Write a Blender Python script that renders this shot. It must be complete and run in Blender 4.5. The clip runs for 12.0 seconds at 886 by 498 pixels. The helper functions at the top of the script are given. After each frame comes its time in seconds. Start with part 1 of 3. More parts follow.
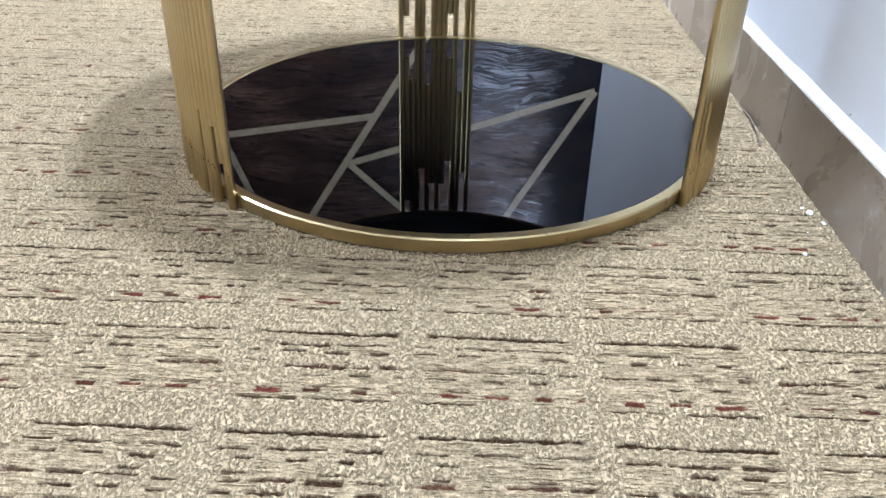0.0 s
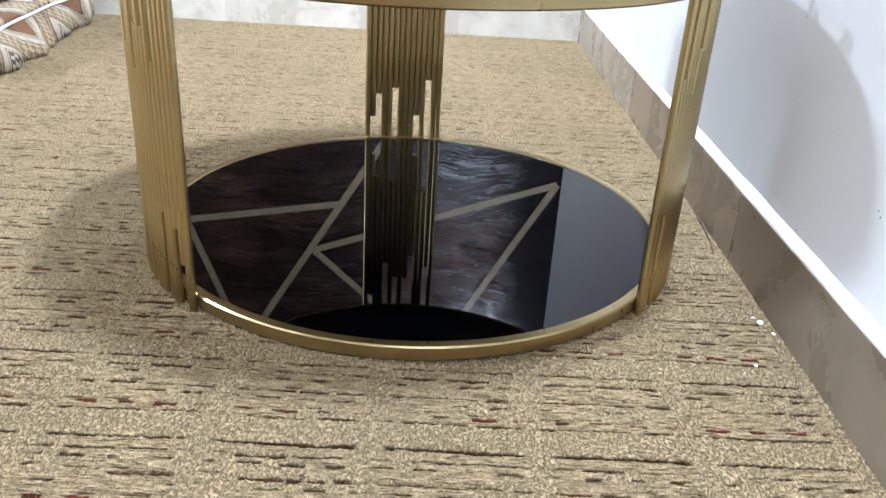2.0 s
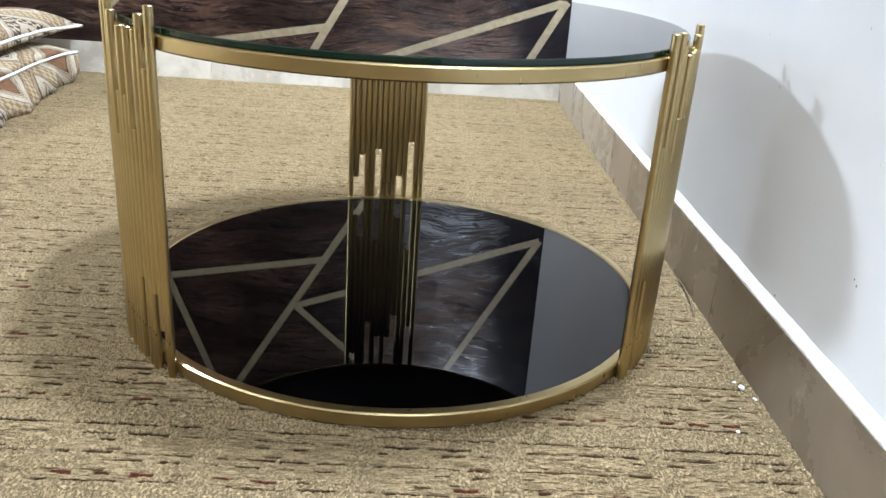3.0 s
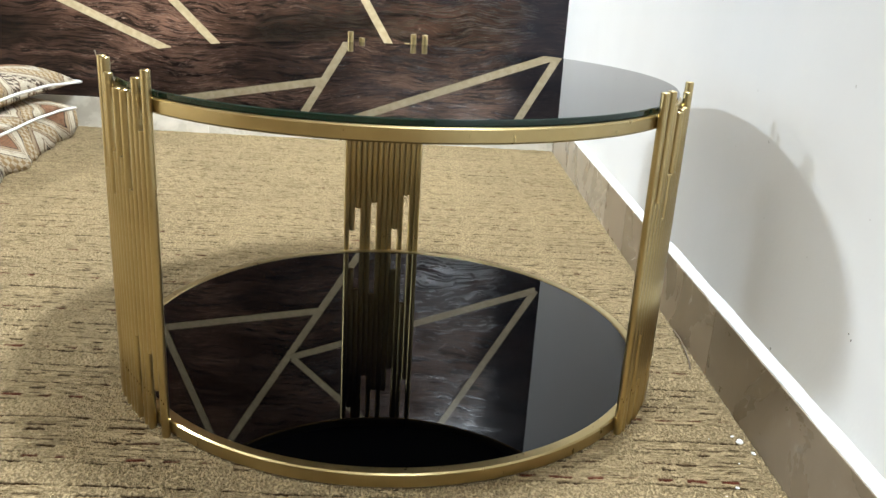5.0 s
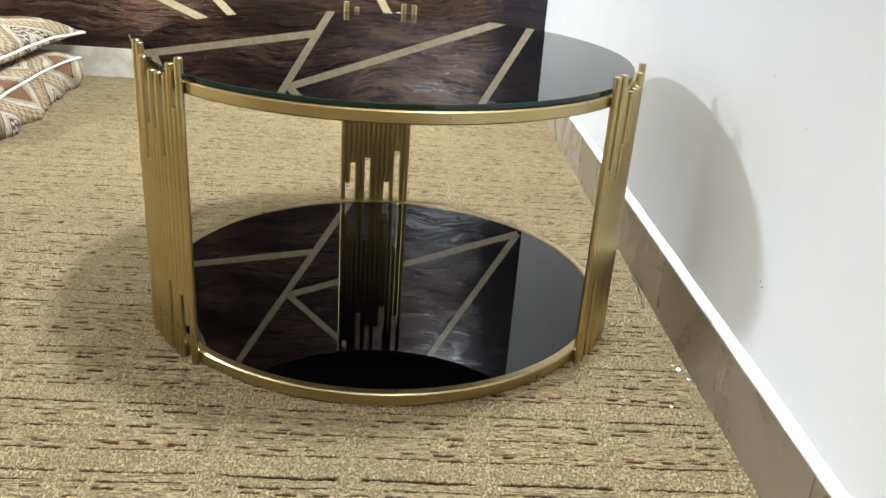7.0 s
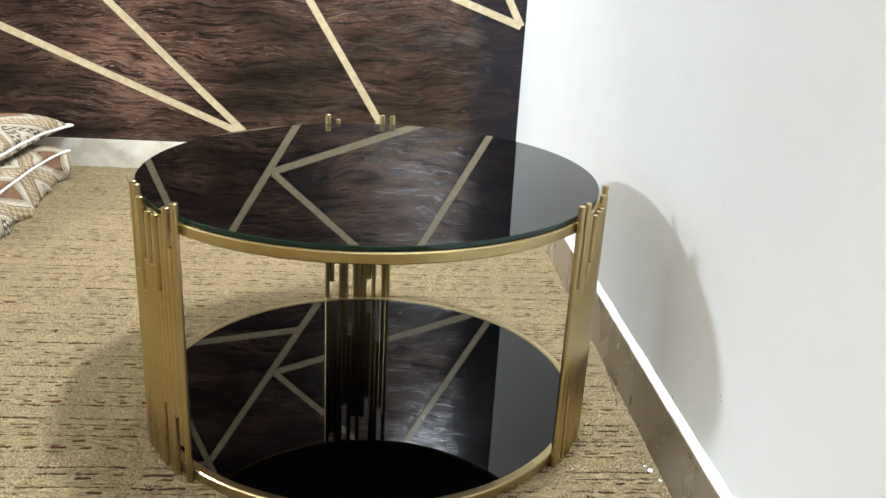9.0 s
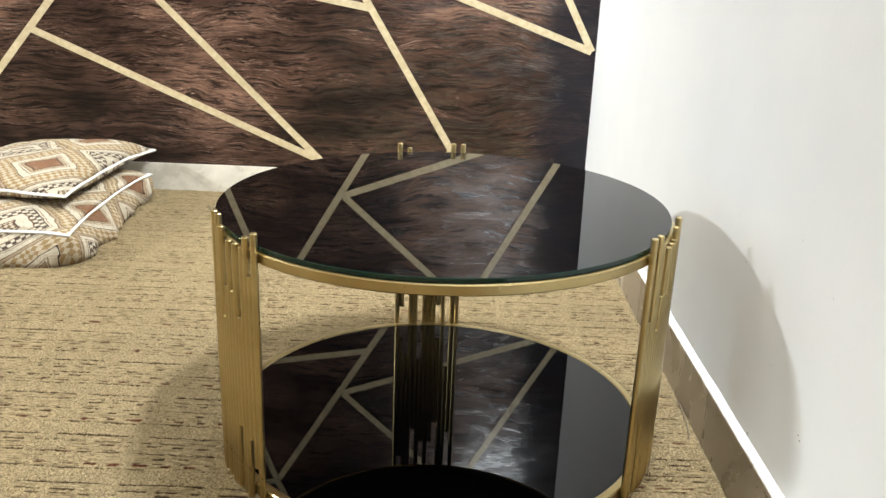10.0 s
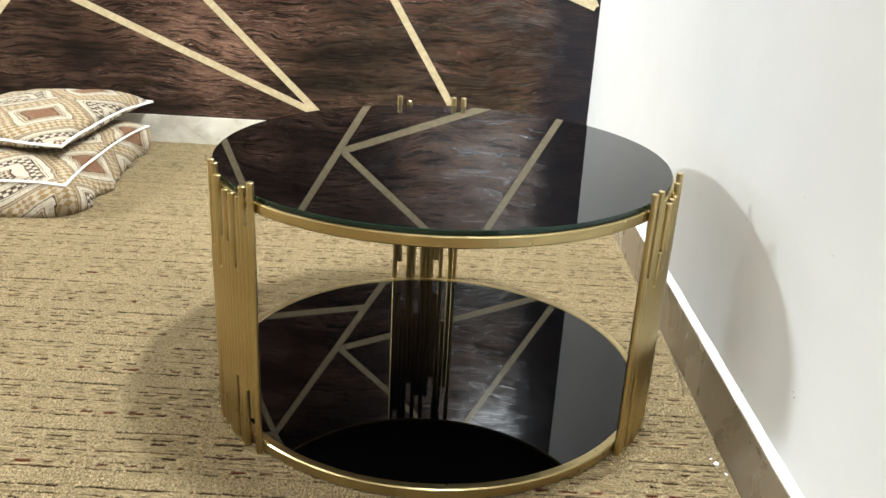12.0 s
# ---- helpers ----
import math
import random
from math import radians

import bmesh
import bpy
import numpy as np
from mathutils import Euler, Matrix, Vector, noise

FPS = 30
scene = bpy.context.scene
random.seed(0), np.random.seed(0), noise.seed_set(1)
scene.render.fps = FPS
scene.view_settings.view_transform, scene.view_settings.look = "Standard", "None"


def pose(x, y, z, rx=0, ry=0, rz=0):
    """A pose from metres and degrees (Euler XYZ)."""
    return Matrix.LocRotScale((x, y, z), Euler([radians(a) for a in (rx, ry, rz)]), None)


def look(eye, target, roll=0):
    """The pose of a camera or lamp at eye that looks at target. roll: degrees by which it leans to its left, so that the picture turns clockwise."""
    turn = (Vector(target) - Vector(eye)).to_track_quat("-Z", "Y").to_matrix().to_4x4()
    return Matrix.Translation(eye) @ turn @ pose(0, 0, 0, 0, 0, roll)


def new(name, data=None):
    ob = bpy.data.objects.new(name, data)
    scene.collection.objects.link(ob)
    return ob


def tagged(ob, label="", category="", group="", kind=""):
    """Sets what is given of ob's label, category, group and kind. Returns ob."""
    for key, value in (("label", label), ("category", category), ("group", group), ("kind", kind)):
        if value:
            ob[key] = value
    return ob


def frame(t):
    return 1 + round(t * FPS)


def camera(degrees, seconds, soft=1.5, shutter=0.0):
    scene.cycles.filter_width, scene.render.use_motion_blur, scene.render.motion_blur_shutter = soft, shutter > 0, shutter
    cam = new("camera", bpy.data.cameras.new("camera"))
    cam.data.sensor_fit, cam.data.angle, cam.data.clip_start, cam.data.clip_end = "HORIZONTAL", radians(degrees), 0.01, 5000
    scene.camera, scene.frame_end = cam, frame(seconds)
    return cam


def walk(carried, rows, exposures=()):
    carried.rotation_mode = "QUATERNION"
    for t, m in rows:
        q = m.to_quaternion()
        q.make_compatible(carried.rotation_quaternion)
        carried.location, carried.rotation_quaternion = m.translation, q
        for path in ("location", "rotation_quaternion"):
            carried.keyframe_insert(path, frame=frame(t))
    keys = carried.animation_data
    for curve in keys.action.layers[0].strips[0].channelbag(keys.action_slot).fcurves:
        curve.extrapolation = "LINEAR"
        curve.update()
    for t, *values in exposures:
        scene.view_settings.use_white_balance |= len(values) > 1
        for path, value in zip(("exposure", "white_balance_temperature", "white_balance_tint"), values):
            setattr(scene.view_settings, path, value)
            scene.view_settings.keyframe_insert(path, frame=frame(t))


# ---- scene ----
cam = camera(56.7, 12.0)
PATH = [
    (0, (0.008, 0.088, 0.521), (-0.031, 1.796, -0.518), 1.3),
    (0.5, (0.009, 0.087, 0.524), (-0.005, 1.817, -0.48), 2.0),
    (1, (0.011, 0.09, 0.539), (0.018, 1.841, -0.428), 2.7),
    (1.5, (0.012, 0.095, 0.552), (0.032, 1.867, -0.375), 3.0),
    (2, (0.013, 0.092, 0.558), (0.05, 1.894, -0.309), 3.5),
    (2.5, (0.016, 0.094, 0.566), (0.075, 1.922, -0.242), 3.9),
    (3, (0.013, 0.097, 0.576), (0.085, 1.949, -0.175), 4.0),
    (3.5, (0.013, 0.099, 0.588), (0.085, 1.966, -0.127), 3.9),
    (3.7, (0.014, 0.095, 0.583), (0.086, 1.973, -0.1), 3.8),
    (5.5, (0.0155, 0.099, 0.599), (0.0925, 1.992, -0.045), 3.4),
    (6, (0.022, 0.027, 0.62), (0.106, 1.915, -0.037), 3.4),
    (6.5, (0.010, -0.043, 0.653), (0.095, 1.799, -0.122), 4.0),
    (8.5, (0.016, -0.09, 0.766), (0.211, 1.736, -0.025), 4.1),
    (9, (0.007, -0.102, 0.814), (0.152, 1.775, 0.138), 3.2),
    (9.5, (0.004, -0.108, 0.835), (0.058, 1.79, 0.209), 2.5),
    (10, (-0.002, -0.108, 0.834), (-0.019, 1.787, 0.196), 2.2),
    (10.5, (-0.002, -0.108, 0.831), (-0.05, 1.772, 0.148), 2.3),
    (11, (0.002, -0.115, 0.825), (-0.028, 1.752, 0.108), 2.8),
    (11.5, (0.0, -0.111, 0.823), (-0.014, 1.75, 0.093), 3.0),
    (12, (0.0, -0.103, 0.82), (-0.01, 1.759, 0.091), 3.1),
]
walk(cam, [(t, look(eye, target, roll)) for t, eye, target, roll in PATH],
     [(0.0, 0.57, 4830, 15), (1.5, 0.32, 5080, 14), (2.5, 0.16, 5290, 12), (3.5, 0.11, 5520, 9), (5.5, 0.07, 5860, 7), (6.5, 0.08, 5800, 8),
      (8.5, 0.07, 5690, 7), (10.0, 0.09, 6060, 8), (12.0, 0.12, 6030, 7)])

# ---- world, lamps ----
world = bpy.data.worlds.new("world")
world.use_nodes = True
world.node_tree.nodes["Background"].inputs[0].default_value = (0.9, 0.95, 1.0, 1)
world.node_tree.nodes["Background"].inputs[1].default_value = 0.05
scene.world = world

CEIL = 2.45
LONG = {0.20: 1.8}   # the oblong lamps: length by width


def downlight_lamp(x, y, watts, size, spread, colour=(0.98, 1.0, 0.99), z=CEIL - 0.03):
    data = bpy.data.lights.new("downlight_lamp", "AREA")
    data.shape, data.size, data.energy, data.color = "ELLIPSE", size, watts, colour
    data.size_y = size * LONG.get(size, 1)
    data.spread = radians(spread)
    lamp = new("downlight_lamp", data)
    lamp.matrix_world = pose(x, y, z)
    return lamp


LAMPS = [
    (0.38, 1.28, 92, 0.20, 180),
    (-0.20, 2.82, 27, 0.12, 100),
    (-1.35, 2.81, 2.5, 0.12, 80),
    (-4.7, 1.10, 470, 0.56, 155),
    # unseen fill lamp, added to lift the left floor and the white wall
    (-2.6, -0.6, 17, 0.50, 180),
    (0.37, -1.70, 80, 0.20, 180),
]
for x, y, watts, size, spread in LAMPS:
    downlight_lamp(x, y, watts, size, spread)


# ---- node helpers ----
class Nodes:
    """A small builder for node materials."""

    def __init__(self, name):
        self.mat = bpy.data.materials.new(name)
        self.mat.use_nodes = True
        self.tree = self.mat.node_tree
        self.bsdf = self.tree.nodes["Principled BSDF"]

    def put(self, socket, value):
        if isinstance(value, bpy.types.NodeSocket):
            self.tree.links.new(value, socket)
        elif value is not None:
            socket.default_value = value

    def add(self, kind, **props):
        node = self.tree.nodes.new(kind)
        for key, value in props.items():
            setattr(node, key, value)
        return node

    def math(self, op, a, b=None, c=None, clamp=False):
        node = self.add("ShaderNodeMath", operation=op, use_clamp=clamp)
        for socket, value in zip(node.inputs, (a, b, c)):
            self.put(socket, value)
        return node.outputs[0]

    def coords(self, scale=(1, 1, 1), space="Object", turn=(0, 0, 0)):
        tex = self.add("ShaderNodeTexCoord")
        mapping = self.add("ShaderNodeMapping")
        self.put(mapping.inputs[0], tex.outputs[space])
        mapping.inputs[2].default_value = [radians(a) for a in turn]
        mapping.inputs[3].default_value = scale
        return mapping.outputs[0]

    def noise(self, vector, scale, detail=4, rough=0.55, distort=0.0):
        node = self.add("ShaderNodeTexNoise")
        self.put(node.inputs["Vector"], vector)
        node.inputs["Scale"].default_value, node.inputs["Detail"].default_value = scale, detail
        node.inputs["Roughness"].default_value, node.inputs["Distortion"].default_value = rough, distort
        return node.outputs[0]

    def voronoi(self, vector, scale, out="Distance", feature="F1"):
        node = self.add("ShaderNodeTexVoronoi", feature=feature)
        self.put(node.inputs["Vector"], vector)
        node.inputs["Scale"].default_value = scale
        return node.outputs[out]

    def ramp(self, value, stops, mode="LINEAR"):
        node = self.add("ShaderNodeValToRGB")
        node.color_ramp.interpolation = mode
        marks = node.color_ramp.elements
        while len(marks) < len(stops):
            marks.new(0.5)
        for mark, (at, colour) in zip(marks, stops):
            mark.position = at
            mark.color = (*colour, 1) if len(colour) == 3 else colour
        self.put(node.inputs[0], value)
        return node.outputs[0]

    def grey(self, value, lo, hi):
        node = self.add("ShaderNodeMapRange", interpolation_type="SMOOTHSTEP")
        self.put(node.inputs[0], value)
        node.inputs[1].default_value, node.inputs[2].default_value = lo, hi
        return node.outputs[0]

    def mix(self, factor, a, b, blend="MIX"):
        node = self.add("ShaderNodeMix", data_type="RGBA", blend_type=blend)
        self.put(node.inputs[0], factor)
        for socket, value in ((node.inputs[6], a), (node.inputs[7], b)):
            self.put(socket, (*value, 1) if isinstance(value, tuple) and len(value) == 3 else value)
        return node.outputs[2]

    def split(self, vector):
        node = self.add("ShaderNodeSeparateXYZ")
        self.put(node.inputs[0], vector)
        return node.outputs

    def join(self, x, y, z=0.0):
        node = self.add("ShaderNodeCombineXYZ")
        for socket, value in zip(node.inputs, (x, y, z)):
            self.put(socket, value)
        return node.outputs[0]

    def chance(self, vector):
        node = self.add("ShaderNodeTexWhiteNoise", noise_dimensions="3D")
        self.put(node.inputs[0], vector)
        return node.outputs[0]

    def bump(self, height, strength, distance):
        node = self.add("ShaderNodeBump")
        node.inputs["Strength"].default_value, node.inputs["Distance"].default_value = strength, distance
        self.put(node.inputs["Height"], height)
        self.put(self.bsdf.inputs["Normal"], node.outputs[0])

    def done(self, colour=None, rough=None, metal=None, **more):
        for key, value in (("Base Color", colour), ("Roughness", rough), ("Metallic", metal), *more.items()):
            if isinstance(value, tuple) and len(value) == 3:
                value = (*value, 1)
            self.put(self.bsdf.inputs[key.replace("_", " ")], value)
        return self.mat


def make_carpet():
    n = Nodes("loop_pile_carpet")
    where = n.coords()
    yarn = n.add("ShaderNodeAttribute", attribute_name="yarn").outputs["Fac"]
    dye = n.add("ShaderNodeAttribute", attribute_name="dye").outputs["Fac"]
    ribbed = n.add("ShaderNodeAttribute", attribute_name="ribbed").outputs["Fac"]
    # curled loops in the plain strips, flat-woven ribs between them
    loops = n.noise(n.coords((1.25, 0.9, 1)), 270, 1, 0.5, 0.8)
    curl = n.grey(loops, 0.30, 0.62)
    rib = n.grey(n.noise(n.coords((0.13, 1.0, 1)), 330, 1, 0.55, 0.4), 0.36, 0.58)
    fuzz = n.math("ADD", n.math("MULTIPLY", curl, n.math("SUBTRACT", 1.0, n.math("MULTIPLY", ribbed, 0.6))), n.math("MULTIPLY", rib, n.math("MULTIPLY", ribbed, 0.6)))
    large = n.noise(where, 2.3, 3)
    # shade between loops and ribs is painted in: low pile takes a darker colour
    crevice_shade = n.mix(ribbed, (0.180, 0.134, 0.071), (0.164, 0.120, 0.062))
    pile = n.mix(fuzz, crevice_shade, (0.372, 0.279, 0.151))
    pile = n.mix(n.math("MULTIPLY", n.grey(n.noise(where, 60, 3, 0.6), 0.48, 0.70), 0.22), pile, (0.15, 0.11, 0.06))
    pile = n.mix(n.math("MULTIPLY", n.grey(large, 0.4, 0.65), 0.2), pile, (0.175, 0.137, 0.080))
    ink = n.mix(n.grey(dye, 0.15, 0.75), (0.030, 0.016, 0.0075), (0.085, 0.024, 0.014))
    colour = n.mix(n.math("MULTIPLY", yarn, n.math("ADD", 0.75, n.math("MULTIPLY", n.noise(where, 240, 2), 0.5)), clamp=True), pile, ink)
    n.bump(fuzz, 1.0, 0.0042)
    return n.done(colour, 1.0, 0.0, Specular_IOR_Level=0.0)


def make_mural():
    n = Nodes("dark_wood_mural")
    where = n.coords()
    x, y, z = n.split(where)
    sway = n.math("MULTIPLY", n.math("SUBTRACT", n.noise(n.coords((0.9, 1, 1.5)), 2.2, 3), 0.5), 0.17)
    flow = n.join(x, 0.0, n.math("ADD", z, sway))

    def streaks(sx, sz, scale, detail, rough, distort):
        node = n.add("ShaderNodeMapping")
        n.put(node.inputs[0], flow)
        node.inputs[3].default_value = (sx, 1, sz)
        return n.noise(node.outputs[0], scale, detail, rough, distort)

    wide = streaks(1.0, 5, 2.0, 5, 0.6, 0.3)
    grain = streaks(3.5, 42, 2.0, 5, 0.7, 0.5)
    hair = streaks(8, 130, 2.0, 4, 0.75, 0.8)
    patch = n.noise(n.coords((1, 1, 1.5)), 1.9, 3)
    # paler higher up: pale print plus the stronger light there, put into the colour
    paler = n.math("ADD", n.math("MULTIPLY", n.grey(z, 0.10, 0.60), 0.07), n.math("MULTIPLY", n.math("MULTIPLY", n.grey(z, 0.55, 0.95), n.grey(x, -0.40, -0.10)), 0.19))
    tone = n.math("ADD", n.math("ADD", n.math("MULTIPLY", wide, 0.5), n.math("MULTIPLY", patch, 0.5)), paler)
    # darker area above z 0.45, around x -0.45
    dark_lobe = n.math("MULTIPLY", n.math("MULTIPLY", n.grey(x, -0.78, -0.56), n.math("SUBTRACT", 1.0, n.grey(x, -0.30, -0.14))), n.grey(z, 0.45, 0.68))
    tone = n.math("SUBTRACT", tone, n.math("MULTIPLY", dark_lobe, 0.09))
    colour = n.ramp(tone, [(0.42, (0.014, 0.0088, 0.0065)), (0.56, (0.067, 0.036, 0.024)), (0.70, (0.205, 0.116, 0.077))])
    colour = n.mix(n.math("MULTIPLY", n.grey(grain, 0.47, 0.60), 0.85), colour, (0.007, 0.005, 0.0045))
    colour = n.mix(n.math("MULTIPLY", n.grey(hair, 0.50, 0.62), 0.7), colour, (0.007, 0.005, 0.0045))
    # pale grain flecks, with glints off the embossed strands painted into their colour
    fleck = n.math("MULTIPLY", n.grey(streaks(6, 120, 2.3, 3, 0.7, 1.6), 0.57, 0.66), n.grey(tone, 0.46, 0.62))
    colour = n.mix(n.math("MULTIPLY", fleck, 0.75), colour, (0.36, 0.245, 0.185))
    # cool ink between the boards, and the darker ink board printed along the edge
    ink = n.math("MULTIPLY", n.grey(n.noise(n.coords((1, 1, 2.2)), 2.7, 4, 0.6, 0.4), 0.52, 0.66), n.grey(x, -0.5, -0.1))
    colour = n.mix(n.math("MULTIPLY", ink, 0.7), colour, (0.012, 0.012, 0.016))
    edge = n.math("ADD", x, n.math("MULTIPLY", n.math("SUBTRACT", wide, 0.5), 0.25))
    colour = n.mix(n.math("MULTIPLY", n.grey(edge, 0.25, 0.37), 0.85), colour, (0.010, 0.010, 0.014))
    # embossed strands, and varnish worn off along them
    strands = n.math("ADD", streaks(4, 105, 2.0, 3, 0.6, 0.4), n.math("MULTIPLY", n.noise(n.coords((0.3, 1, 1)), 120, 4, 0.65), 0.35))
    n.bump(strands, 1.0, 0.00038)
    brushed = streaks(3.0, 130, 2.0, 4, 0.65, 0.2)
    gloss = n.math("MULTIPLY", n.grey(brushed, 0.38, 0.58), n.grey(n.math("ADD", wide, n.math("MULTIPLY", patch, 0.4)), 0.40, 0.62))
    gloss = n.math("MULTIPLY", gloss, n.math("SUBTRACT", 1.0, n.math("MULTIPLY", n.grey(edge, 0.24, 0.40), 0.85)))
    gloss = n.math("MULTIPLY", gloss, n.math("ADD", 0.40, n.math("MULTIPLY", n.grey(n.noise(n.coords((1, 1, 2.2)), 11, 5, 0.68, 0.5), 0.40, 0.64), 0.9)))
    # sheen painted in by place: shine fades towards -x to keep lamp haze off
    gloss = n.math("MULTIPLY", gloss, n.math("ADD", 0.12, n.math("MULTIPLY", n.grey(x, -0.75, -0.05), 0.88)))
    shine = n.math("ADD", 0.04, n.math("MULTIPLY", gloss, 0.95))
    return n.done(colour, 0.22, 0.0, IOR=1.7, Specular_IOR_Level=shine)


def make_stripe():
    n = Nodes("gold_stripe_paint")
    where = n.coords()
    speck = n.noise(where, 60, 4, 0.6)
    colour = n.mix(n.grey(speck, 0.35, 0.7), (0.47, 0.38, 0.225), (0.58, 0.48, 0.305))
    n.bump(n.noise(n.coords((1, 1, 5)), 50, 1), 1.0, 0.0003)
    return n.done(colour, 0.26, 0.1, IOR=1.6)


def make_plaster(name, colour, dirt):
    n = Nodes(name)
    where = n.coords()
    cloud = n.noise(where, 1.6, 4)
    colour2 = tuple(c * dirt for c in colour)
    shade = n.mix(n.grey(cloud, 0.4, 0.7), colour, colour2)
    spot = n.grey(n.noise(where, 70, 1), 0.80, 0.82)
    shade = n.mix(n.math("MULTIPLY", spot, 0.5), shade, (0.35, 0.33, 0.3))
    n.bump(n.math("ADD", n.noise(where, 7, 3), n.math("MULTIPLY", n.noise(where, 160, 2), 0.12)), 0.12, 0.01)
    return n.done(shade, 0.55, 0.0, Specular_IOR_Level=0.3)


def make_marble(name, dark, light, vein):
    n = Nodes(name)
    info = n.add("ShaderNodeObjectInfo")
    where = n.coords()
    shift = n.add("ShaderNodeVectorMath", operation="ADD")
    n.put(shift.inputs[0], where)
    n.put(shift.inputs[1], n.join(n.math("MULTIPLY", info.outputs["Random"], 9.0), 2.0, 0.0))
    cloud = n.noise(shift.outputs[0], 6, 6, 0.6, 0.8)
    blot = n.noise(shift.outputs[0], 22, 4, 0.65, 1.2)
    colour = n.mix(n.grey(cloud, 0.33, 0.68), dark, light)
    colour = n.mix(n.math("MULTIPLY", n.grey(blot, 0.6, 0.72), 0.55), colour, vein)
    tone = n.math("ADD", 0.86, n.math("MULTIPLY", info.outputs["Random"], 0.28))
    colour = n.mix(1.0, colour, n.join(tone, tone, tone), "MULTIPLY")
    n.bump(blot, 0.06, 0.004)
    return n.done(colour, n.ramp(cloud, [(0.3, (0.22,) * 3), (0.7, (0.36,) * 3)]), 0.0)


def make_gold(name):
    n = Nodes(name)
    where = n.coords()
    cloud = n.noise(where, 9, 4)
    scuff = n.noise(n.coords((1, 1, 0.25)), 90, 3, 0.7)
    colour = n.mix(n.grey(cloud, 0.35, 0.7), (0.46, 0.362, 0.172), (0.53, 0.428, 0.217))
    rough = n.ramp(scuff, [(0.3, (0.27,) * 3), (0.75, (0.33,) * 3)])
    return n.done(colour, rough, 1.0)


def make_black_glass():
    n = Nodes("black_glass")
    smear = n.noise(n.coords(), 14, 4, 0.6, 0.8)
    rough = n.ramp(smear, [(0.4, (0.006,) * 3), (0.8, (0.03,) * 3)])
    return n.done((0.0006, 0.0006, 0.0008), rough, 0.0, IOR=1.32, Specular_IOR_Level=0.5)


def make_plain(name, colour, rough, metal=0.0, grain=60, vary=0.8):
    n = Nodes(name)
    speck = n.noise(n.coords(), grain, 3)
    shade = n.mix(n.grey(speck, 0.35, 0.7), colour, tuple(c * vary for c in colour))
    n.bump(speck, 0.1, 0.001)
    return n.done(shade, rough, metal)


def make_kilim(name, shift):
    n = Nodes(name)
    tex = n.coords()
    x, y, z = n.split(tex)
    ripple = n.math("MULTIPLY", n.math("SUBTRACT", n.noise(tex, 6, 3, 0.6, 0.5), 0.5), 0.05)
    # the cloth runs over the edge: height carries the print on down the sides
    u = n.math("ADD", n.math("DIVIDE", n.math("ADD", n.math("SUBTRACT", x, n.math("MULTIPLY", z, 0.6)), ripple), 0.33), shift)
    v = n.math("ADD", n.math("DIVIDE", n.math("ADD", n.math("ADD", y, n.math("MULTIPLY", z, 0.8)), ripple), 0.38), shift * 0.6)
    cream, sand, brown, rust, dark = (0.52, 0.455, 0.34), (0.33, 0.25, 0.155), (0.12, 0.068, 0.036), (0.23, 0.105, 0.05), (0.030, 0.018, 0.013)
    a = n.math("ABSOLUTE", n.math("SUBTRACT", n.math("FRACT", u), 0.5))
    b = n.math("ABSOLUTE", n.math("SUBTRACT", n.math("FRACT", v), 0.5))
    w = n.math("ADD", a, b)
    # nested lozenges, the fields between their outlines checked
    bands = n.ramp(w, [(0.0, brown), (0.09, dark), (0.105, cream), (0.20, brown), (0.215, cream), (0.31, dark), (0.325, cream), (0.42, brown), (0.435, sand),
                       (0.47, dark), (0.48, (0.46, 0.385, 0.265)), (0.68, dark), (0.695, cream), (0.79, brown), (0.80, sand), (0.83, dark), (0.845, rust)], "CONSTANT")

    def checks(scale, lo, hi, much, base, tint, turned=True):
        node = n.add("ShaderNodeTexChecker")
        n.put(node.inputs[0], n.join(n.math("ADD", u, v), n.math("SUBTRACT", u, v), 0.0) if turned else n.join(u, v, 0.0))
        node.inputs[3].default_value = scale
        here = n.math("MULTIPLY", n.math("GREATER_THAN", w, lo), n.math("LESS_THAN", w, hi))
        return n.mix(n.math("MULTIPLY", n.math("MULTIPLY", node.outputs[1], here), much), base, tint)

    colour = checks(34, 0.0, 0.09, 0.9, bands, cream, False)
    colour = checks(19, 0.215, 0.31, 0.95, colour, dark)
    colour = checks(24, 0.48, 0.68, 0.9, colour, (0.25, 0.155, 0.055), False)
    colour = checks(46, 0.845, 1.0, 0.75, colour, brown)
    # thin dark lines run along the pale bands
    lines = n.math("GREATER_THAN", n.math("SINE", n.math("MULTIPLY", w, 165.0)), 0.55)
    pale = n.math("ADD", n.math("MULTIPLY", n.math("GREATER_THAN", w, 0.325), n.math("LESS_THAN", w, 0.37)), n.math("MULTIPLY", n.math("GREATER_THAN", w, 0.74), n.math("LESS_THAN", w, 0.79)))
    colour = n.mix(n.math("MULTIPLY", n.math("MULTIPLY", lines, pale), 0.8), colour, brown)
    blot = n.noise(tex, 55, 4, 0.65)
    colour = n.mix(n.math("MULTIPLY", n.grey(blot, 0.5, 0.68), 0.3), colour, sand)
    weave = n.noise(n.coords((1, 1, 1.5)), 380, 2, 0.7)
    colour = n.mix(n.math("MULTIPLY", n.grey(weave, 0.4, 0.7), 0.5), colour, brown)
    n.bump(n.math("ADD", weave, n.math("MULTIPLY", n.noise(tex, 18, 4, 0.6, 0.6), 5.0)), 0.7, 0.006)
    return n.done(colour, 0.9, 0.0, Specular_IOR_Level=0.2)


